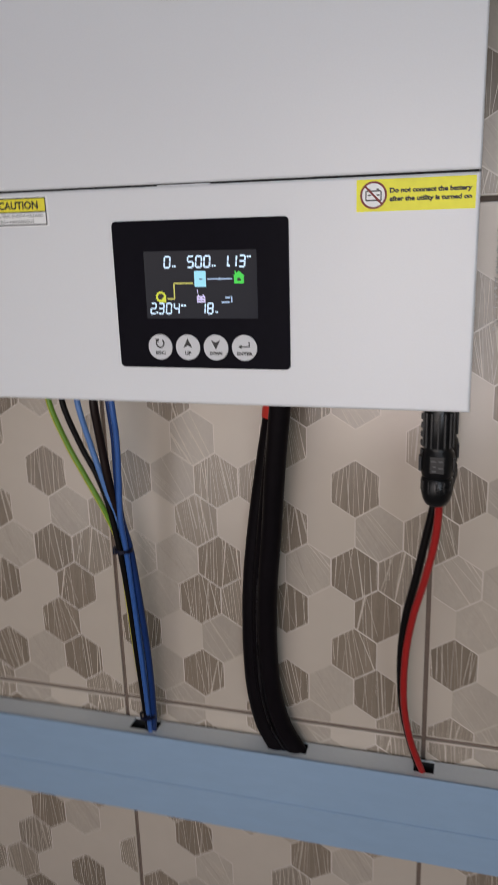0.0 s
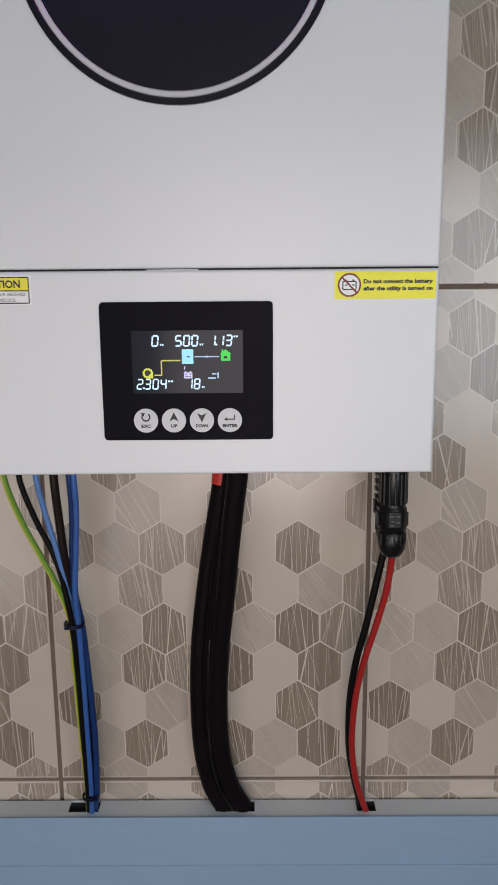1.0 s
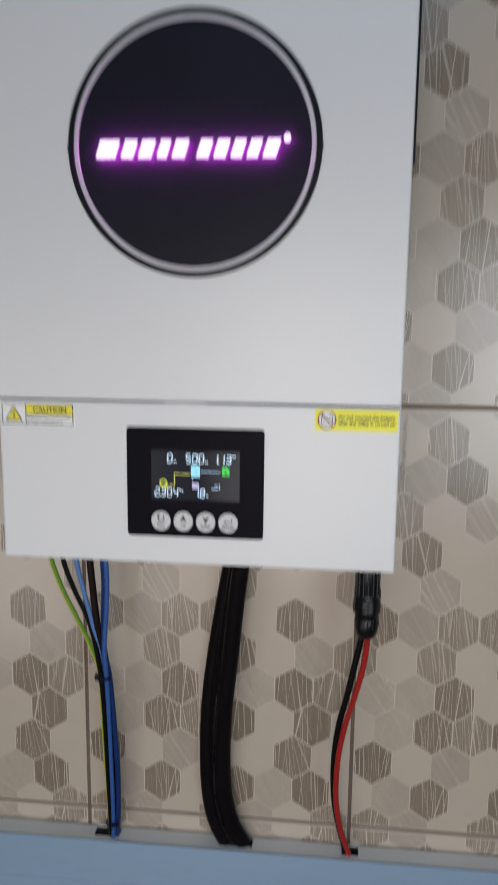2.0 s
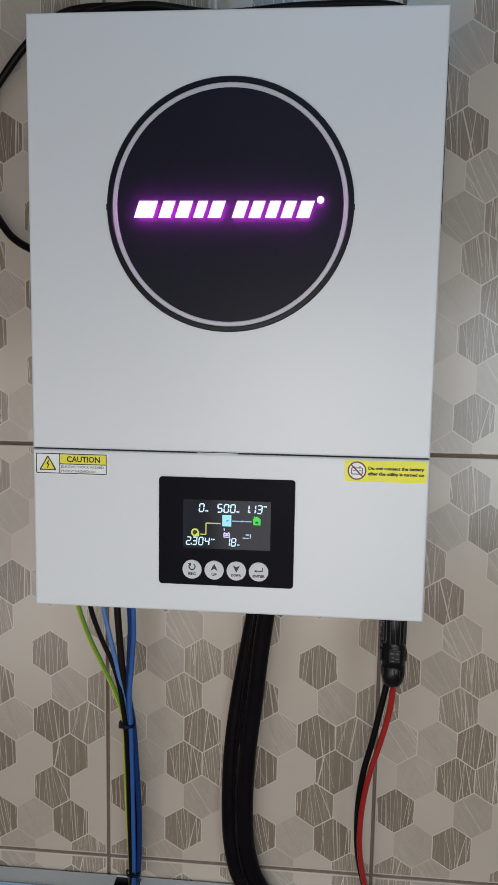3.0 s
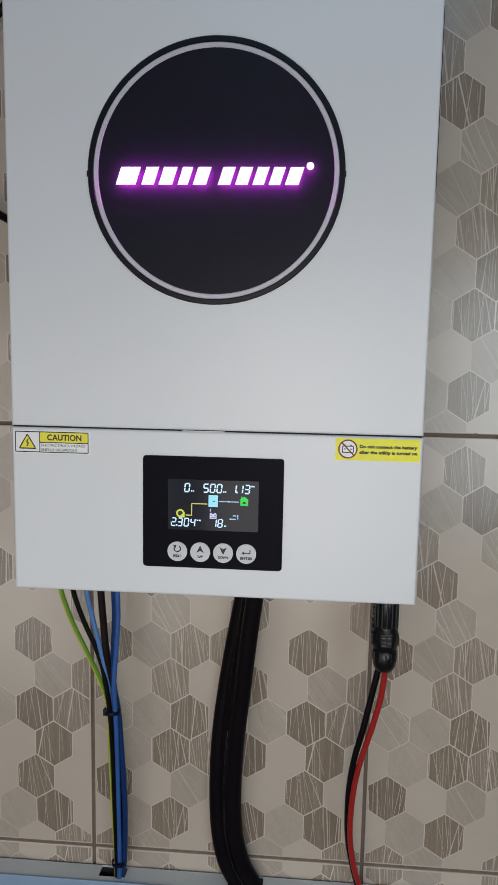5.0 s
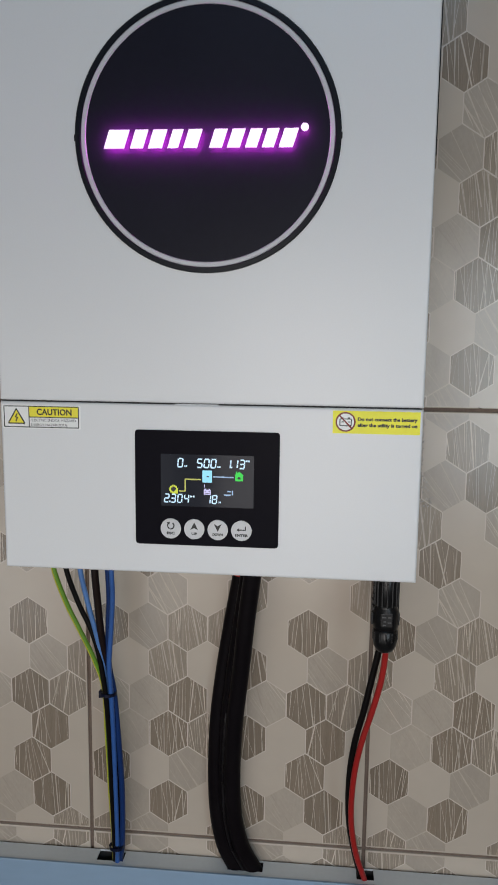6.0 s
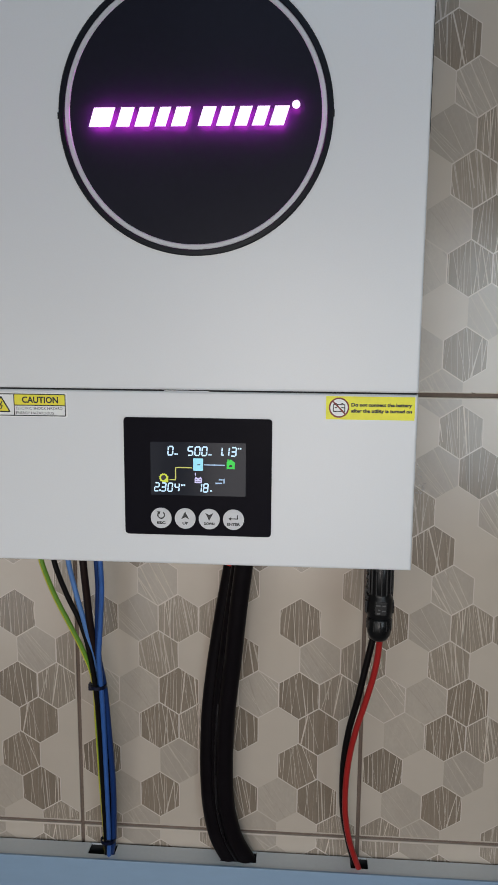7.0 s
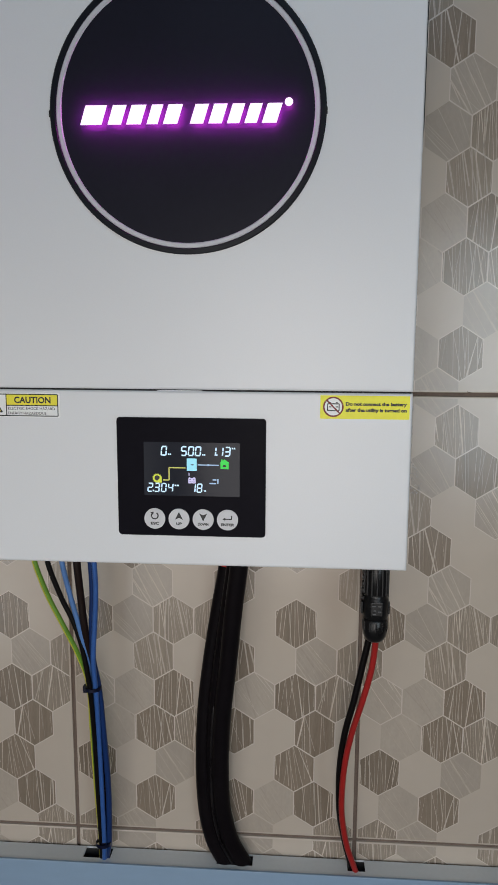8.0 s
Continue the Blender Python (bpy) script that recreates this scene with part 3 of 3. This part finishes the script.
cable("supply_wire", [(-1.11, 0.88, -0.35), (-1.11, 0.9, -0.73), (-1.03, 1.0, -1.3), (-0.925, 1.07, -1.84), (-0.86, 1.20, -2.39), (-0.81, 1.36, -2.95), (-0.80, 1.48, -3.76), (-0.80, 1.62, -4.87), (-0.83, 1.76, -5.92), (-0.85, 1.85, -6.36), (-0.86, 1.84, END)], WIRE, M["pvc_light_blue"], "pale blue supply wire", G1)
cable("supply_wire", [(-0.88, 0.88, -0.35), (-0.88, 0.9, -0.75), (-0.87, 1.0, -1.3), (-0.85, 1.08, -1.83), (-0.82, 1.24, -2.39), (-0.79, 1.42, -2.95), (-0.775, 1.58, -3.76), (-0.765, 1.73, -4.87), (-0.79, 1.83, -5.92), (-0.82, 1.88, -6.36), (-0.82, 1.91, END)], 0.0030, M["pvc_brown"], "thick brownish-black supply wire", G1)
cable("supply_wire", [(-0.625, 0.88, -0.35), (-0.617, 0.9, -0.74), (-0.625, 0.97, -1.19), (-0.68, 1.05, -1.78), (-0.74, 1.13, -2.38), (-0.745, 1.24, -2.95), (-0.755, 1.37, -3.76), (-0.775, 1.53, -4.87), (-0.80, 1.68, -5.92), (-0.835, 1.79, -6.36), (-0.84, 1.84, END)], 0.0021, M["pvc_blue"], "bright blue supply wire", G1)

cable("supply_wire", [(-0.70, 0.95, -0.35), (-0.69, 0.97, -0.74), (-0.695, 1.04, -1.19), (-0.74, 1.12, -1.78), (-0.765, 1.20, -2.38), (-0.72, 1.33, -2.95), (-0.69, 1.43, -3.76), (-0.675, 1.58, -4.87), (-0.725, 1.73, -5.92), (-0.80, 1.85, -6.36), (-0.80, 1.88, END)], 0.0025, M["pvc_deep_blue"], "deep blue supply wire beside the others", G1)


def cable_tie(cx, cy, z, rx, ry, head):
    bm = bmesh.new()
    n, h, t = 28, 0.028, 0.014
    rows = []
    for k in range(n):
        a = 2 * math.pi * k / n
        c, s = math.cos(a), math.sin(a)
        rows.append([bm.verts.new(P(cx + (rx + dr) * c, cy + (ry + dr) * s, z + dz)) for dr, dz in ((0, -h), (t, -h), (t, h), (0, h))])
    for k in range(n):
        a, b = rows[k], rows[(k + 1) % n]
        for j in range(4):
            bm.faces.new((a[j], b[j], b[(j + 1) % 4], a[(j + 1) % 4]))
    pbox(cx + head - 0.045, cx + head + 0.03, cy - 0.06, cy + 0.04, z - 0.07, z + 0.04, 0.0006, bm)
    bmesh.ops.recalc_face_normals(bm, faces=bm.faces[:])
    return tagged(mesh_object("cable_tie", bm, M["pvc_navy"]), "dark plastic cable tie round the supply wires", "cable tie", "cable ties")


cable_tie(-0.805, 1.285, -2.93, 0.125, 0.12, -0.105)
cable_tie(-0.82, 1.70, -6.0, 0.115, 0.10, 0.02)

G2 = "battery cables"
BAT = 0.0074
bat_a = thing("battery_cable", P(1.1, 1.7, END), "thick black rubber battery cable with red sleeve", "cable", G2)
part("sheath", tube([(1.39, 1.95, -0.36), (1.29, 1.95, -1.087), (1.175, 1.947, -1.76), (1.025, 1.943, -2.736), (0.926, 1.94, -3.652), (0.897, 1.937, -4.597), (0.934, 1.934, -5.374), (1.057, 1.93, -5.971), (1.27, 1.93, -6.40), (1.33, 1.93, END)], BAT, 20), M["rubber"], bat_a)
part("red_sleeve", tube([(1.39, 1.95, -0.36), (1.343, 1.95, -0.7), (1.302, 1.95, -0.98), (1.295, 1.95, -1.04)], BAT + 0.0005, 20, 6), M["shrink_red"], bat_a, "red heat-shrink sleeve")
settle(bat_a)
bat_b = thing("battery_cable", P(1.4, 1.7, END), "thick black rubber battery cable", "cable", G2)
part("sheath", tube([(1.58, 1.32, -0.36), (1.542, 1.35, -0.796), (1.443, 1.44, -1.6), (1.345, 1.546, -2.574), (1.244, 1.64, -3.506), (1.198, 1.738, -4.482), (1.225, 1.815, -5.298), (1.356, 1.87, -5.93), (1.575, 1.92, -6.40), (1.64, 1.94, END)], BAT, 20), M["rubber"], bat_b)
# added strips: one fills the groove, the thin glossy one makes its highlight line
part("groove_strip", tube([(1.485, 1.62, -0.38), (1.41, 1.66, -0.95), (1.31, 1.69, -1.68), (1.185, 1.74, -2.65), (1.085, 1.79, -3.58), (1.048, 1.84, -4.54), (1.08, 1.87, -5.34), (1.207, 1.9, -5.95), (1.42, 1.92, -6.40)], 0.0052, 16), M["rubber"], bat_b)
part("glint_strip", tube([(1.15, 1.78, -2.9), (1.083, 1.69, -3.58), (1.046, 1.74, -4.54), (1.076, 1.77, -5.34), (1.203, 1.80, -5.95), (1.42, 1.83, -6.40)], 0.0013, 10), M["groove_strip"], bat_b, "glossy black strip added for the highlight between the two cables")
settle(bat_b)

# solar plugs and their wires
G3 = "solar plugs"


def solar_plug(x, y, top, name_label):
    e = thing("solar_connector", P(x, y, top - 1.4), name_label, "connector", G3)
    z = top
    part("socket", lathe((x, y), [(0.135, z + 0.05), (0.135, z - 0.62), (0.155, z - 0.64)], 28), M["connector"], e)
    body = part("sleeve", lathe((x, y), [(0.158, z - 0.02), (0.172, z - 0.05), (0.172, z - 0.46), (0.160, z - 0.48), (0.160, z - 0.54), (0.186, z - 0.57), (0.186, z - 0.84), (0.160, z - 0.875)], 28), M["connector"], e)
    # long grip ribs above, raised collar teeth down one side
    for k in range(14):
        a = 2 * math.pi * (k + 0.5) / 14
        rx, ry = x + 0.172 * math.cos(a), y + 0.172 * math.sin(a)
        part("rib", pbox(rx - 0.014, rx + 0.014, ry - 0.024, ry + 0.024, z - 0.50, z - 0.08, 0.0005), M["connector"], body)
    for k in range(5):
        zz = z - 0.12 - 0.105 * k
        part("tooth", pbox(x - 0.204, x - 0.168, y - 0.05, y + 0.05, zz - 0.055, zz, 0.0006), M["connector"], body)
    for s, reach in ((-1, 0.20), (1, 0.182)):
        part("latch", pbox(x + s * reach - 0.018, x + s * reach + 0.018, y - 0.06, y + 0.06, z - 0.80, z - 0.62, 0.0006), M["connector"], body)
    # raised plate with its worn moulded marks
    plate = pbox(x - 0.085, x + 0.085, y - 0.199, y - 0.16, z - 0.79, z - 0.58, 0.0006)
    part("mark_plate", plate, M["connector"], body)
    for dx, dz, w in ((-0.042, -0.635, 0.030), (0.038, -0.635, 0.024), (-0.03, -0.70, 0.018), (0.04, -0.715, 0.026), (-0.035, -0.755, 0.024)):
        part("moulded_mark", pbox(x + dx - w, x + dx + w, y - 0.2025, y - 0.19, z + dz - 0.009, z + dz + 0.009), M["mark_grey"], body)
    nut = part("gland_nut", lathe((x, y), [(0.160, z - 0.86), (0.183, z - 0.885), (0.183, z - 1.04), (0.168, z - 1.13), (0.130, z - 1.205), (0.09, z - 1.23)], 28), M["connector"], e)
    for k in range(12):
        a = 2 * math.pi * k / 12
        rx, ry = x + 0.177 * math.cos(a), y + 0.177 * math.sin(a)
        part("grip_rib", pbox(rx - 0.012, rx + 0.012, ry - 0.012, ry + 0.012, z - 1.05, z - 0.90, 0.0005), M["connector"], nut)
    settle(e)
    return e


solar_plug(3.58, 0.72, -0.50, "black plastic solar plug with a red wire below")
solar_plug(3.615, 1.17, -0.46, "black plastic solar plug with a black wire below")
G4 = "solar wires"
cable("solar_wire", [(3.58, 0.74, -1.6), (3.61, 0.86, -1.82), (3.575, 0.97, -2.31), (3.47, 1.1, -2.88), (3.335, 1.22, -3.47), (3.25, 1.34, -4.02), (3.215, 1.45, -4.59), (3.23, 1.57, -5.17), (3.325, 1.68, -5.77), (3.5, 1.82, -6.37), (3.55, 1.88, END)], 0.0025, M["pvc_red"], "single red insulated solar wire", G4)
cable("solar_wire", [(3.585, 1.17, -1.5), (3.55, 1.17, -1.85), (3.46, 1.2, -2.35), (3.345, 1.25, -2.98), (3.235, 1.33, -3.52), (3.175, 1.42, -4.07), (3.165, 1.53, -4.64), (3.2, 1.64, -5.22), (3.305, 1.75, -5.8), (3.44, 1.9, -6.37), (3.48, 1.92, END)], 0.0027, M["pvc_black"], "single black insulated solar wire", G4)

# black cables above and behind the case
G5 = "cables over the inverter"
cable("black_cable", [(0.6, 1.5, 8.62), (-0.6, 1.45, 8.72), (-1.7, 1.5, 8.72), (-2.3, 1.6, 8.45), (-2.85, 1.72, 7.95), (-3.35, 1.82, 7.25), (-3.45, 1.85, 6.3), (-3.02, 1.75, 5.46), (-2.55, 1.62, 5.09), (-1.86, 1.4, 4.92)], 0.0033, M["pvc_black"], "loose black cable looped beside the inverter", G5)
for k in range(4):
    y = 0.85 + 0.3 * k
    cable("black_cable", [(-1.75 + 0.1 * k, y, ZT + 0.04 + 0.06 * k), (-1.3, y + 0.03, ZT + 0.32 + 0.06 * k), (-0.4, y - 0.05, ZT + 0.40 + 0.08 * k), (0.7, y + 0.04, ZT + 0.30 + 0.06 * k), (1.9, y, ZT + 0.36 + 0.05 * k), (3.2, y - 0.04, ZT + 0.32 + 0.05 * k), (3.6, y, ZT + 0.04)], 0.0031, M["pvc_black"], "black cable lying over the top of the inverter", G5)
cable("pale_cable", [(0.62, 1.0, ZT), (0.6, 1.1, 8.5), (0.58, 1.4, 9.2), (0.57, 1.95, 10.4)], 0.0022, M["button"], "pale grey cable rising from the inverter", G5)

# ---------------------------------------------------------------- wall tiles
# print of one tile, the same on all: rows from the top, a letter a hexagon
# L plain, M mid tone, S slanting strokes, T tan strokes, D dark strokes
COL, ROW = 0.6879, 0.6547
ROWS_PRINT = {
    6: "LMLMLTL", 5: "LLTLDMTL", 4: "TMDLMLL", 3: "LTLSMLTL", 2: "LDLLDSL", 1: "LLSLTLLT", 0: "DMTTLDL",
    -1: "TLTLDLST", -2: "SMDLSDT", -3: "LMDTDLDL", -4: "DLMLLDL", -5: "LMDLDMDL", -6: "TMLTMLT",
}
rng = random.Random(5)


def clip(poly, x0, x1, z0, z1):
    """A convex outline cut to a rectangle."""
    for axis, limit, sign in ((0, x0, 1), (0, x1, -1), (1, z0, 1), (1, z1, -1)):
        out = []
        for a, b in zip(poly, poly[1:] + poly[:1]):
            ia, ib = sign * (a[axis] - limit) >= 0, sign * (b[axis] - limit) >= 0
            if ia:
                out.append(a)
            if ia != ib:
                s = (limit - a[axis]) / (b[axis] - a[axis])
                out.append((a[0] + s * (b[0] - a[0]), a[1] + s * (b[1] - a[1])))
        poly = out
        if len(poly) < 3:
            return []
    return poly


def inside_span(poly, p, d):
    """The stretch of the line p + s d that lies in a convex outline."""
    lo, hi = -9.0, 9.0
    area = sum(a[0] * b[1] - b[0] * a[1] for a, b in zip(poly, poly[1:] + poly[:1]))
    for a, b in zip(poly, poly[1:] + poly[:1]):
        nx, nz = -(b[1] - a[1]), b[0] - a[0]
        if area < 0:
            nx, nz = -nx, -nz
        den = nx * d[0] + nz * d[1]
        num = nx * (a[0] - p[0]) + nz * (a[1] - p[1])
        if abs(den) < 1e-9:
            if num > 0:
                return None
        elif den > 0:
            lo = max(lo, num / den)
        else:
            hi = min(hi, num / den)
    return (lo, hi) if hi - lo > 0.05 else None


def flat(bm, pts, y, index):
    f = bm.faces.new([bm.verts.new((U * a, y, U * b)) for a, b in pts])
    f.normal_update()
    if f.normal.y > 0:
        f.normal_flip()
    f.material_index = index


def tile_mesh(rows, drop=0.0):
    w, h = TILE_W - JOINT, TILE_H - JOINT
    bm = box((0, -0.0012, -U * h), (U * w, 0.004, 0), 0.0007)
    cx0, cz0 = 2.4268 - (LEFT + JOINT / 2), -2.1006 - (TOP - JOINT / 2) - drop
    y0 = -0.0012
    m = 0.03
    for j, letters in rows.items():
        first = -10 if j % 2 == 0 else -11
        for k, kind in enumerate(letters):
            if kind == "L":
                continue
            cx, cz = cx0 + (first + 2 * k) * COL / 2, cz0 + j * ROW

            def hexagon(s):
                a, b = COL / 2 - s, ROW * 2 / 3 - s * 1.12
                return clip([(cx, cz + b), (cx - a, cz + b / 2), (cx - a, cz - b / 2), (cx, cz - b), (cx + a, cz - b / 2), (cx + a, cz + b / 2)], m, w - m, -h + m, -m)

            outer, inner = hexagon(-0.004), hexagon(0.011)
            if len(inner) < 3:
                continue
            if kind != "M":
                flat(bm, outer, y0 - 0.00004, 1)
            flat(bm, inner, y0 - 0.00009, {"D": 2, "T": 3, "S": 4, "M": 4}[kind])
            if kind == "M":
                count, tilt, spread, width, pale = rng.randint(7, 12), 36, 7, 0.022, 0.0
            elif kind == "S":
                count, tilt, spread, width, pale = rng.randint(13, 18), 33, 8, 0.017, 0.45
            elif kind == "T":
                count, tilt, spread, width, pale = rng.randint(14, 20), rng.uniform(-3, 7), 5, 0.017, 0.5
            else:
                count, tilt, spread, width, pale = rng.randint(9, 15), rng.uniform(-3, 7), 6, 0.016, 0.68
            fan = rng.uniform(-16, 16) if kind in "DT" else rng.uniform(-4, 4)
            pivot = rng.uniform(-0.4, 0.4)
            for s in range(count):
                across = -0.47 + 0.94 * (s + rng.random()) / count
                at = (cx + across * COL, cz + pivot * ROW)
                a = radians(tilt + fan * across + rng.gauss(0, spread))
                d = (math.sin(a), -math.cos(a))
                span = inside_span(hexagon(0.012), at, d)
                if not span:
                    continue
                lo, hi = span
                if rng.random() < 0.12:
                    hi -= rng.random() * 0.5 * (hi - lo)
                wd = width * min(1.9, 0.38 + rng.expovariate(1.9))
                e0, e1 = rng.uniform(0.25, 1.0) * wd / 2, rng.uniform(0.25, 1.0) * wd / 2
                p, q = (at[0] + lo * d[0], at[1] + lo * d[1]), (at[0] + hi * d[0], at[1] + hi * d[1])
                nx, nz = -d[1], d[0]
                bright = rng.random() < pale
                flat(bm, [(p[0] + nx * e0, p[1] + nz * e0), (p[0] - nx * e0, p[1] - nz * e0), (q[0] - nx * e1, q[1] - nz * e1), (q[0] + nx * e1, q[1] + nz * e1)], y0 - (0.00016 if bright else 0.00013), 5 if bright else 6)
    me = bpy.data.meshes.new("tile")
    bm.to_mesh(me)
    bm.free()
    for key in ("tile", "hex_line", "hex_dark", "hex_tan", "hex_mid", "hex_stroke", "hex_dim"):
        me.materials.append(M[key])
    return me


# cement grime left on the glaze along the case's edge: dense below the joint, widest near its lower end
grime_rng = random.Random(41)
specks = bmesh.new()
for k in range(170):
    gz = 0.16 + 1.45 * grime_rng.random() ** 1.25
    reach = 0.05 + 0.20 * max(0.0, 1 - abs(gz - 0.32) / 0.45)
    gx = 4.16 + reach * grime_rng.random() ** 1.6
    size, lean = grime_rng.uniform(0.003, 0.013), grime_rng.uniform(0, math.pi)
    ring = []
    for j in range(6):
        a = math.pi * j / 3
        r = size * grime_rng.uniform(0.5, 1.3)
        px, pz = 1.9 * r * math.cos(a), r * math.sin(a)
        ring.append((gx + px * math.cos(lean) - pz * math.sin(lean), gz + px * math.sin(lean) + pz * math.cos(lean)))
    slab(ring, WALL_Y - 0.031 - 0.00002 * k, WALL_Y - 0.02, bm=specks)
tagged(part("grime_specks", specks, M["mark_grime"], wall_north, "grey cement grime specks on the glaze"), kind="stuff")
chip = bmesh.new()
quad(chip, [(5.03, 1.822), (5.05, 1.806), (5.10, 1.794), (5.09, 1.784), (5.04, 1.793)], WALL_Y - 0.028)
part("tile_chip", chip, M["grout"], wall_north, "small dark chip in the glaze")
tile_data = tile_mesh(ROWS_PRINT)
# the course below: its first row goes on from the last row above the joint
lower_tile = tile_mesh({**ROWS_PRINT, 6: ROWS_PRINT[-6]}, 0.088)
for column in range(-6, 6):
    for row in range(-3, 4):
        x = U * (LEFT + JOINT / 2 + column * TILE_W)
        z = BASE + U * (TOP - JOINT / 2 - row * TILE_H)
        if x < X0 or x + U * TILE_W > X1 or z > CEIL or z - U * TILE_H < 0:
            continue
        ob = new("tile", lower_tile if row > 0 else tile_data)
        ob.parent = wall_north
        ob.location = (x, wall_y, z)
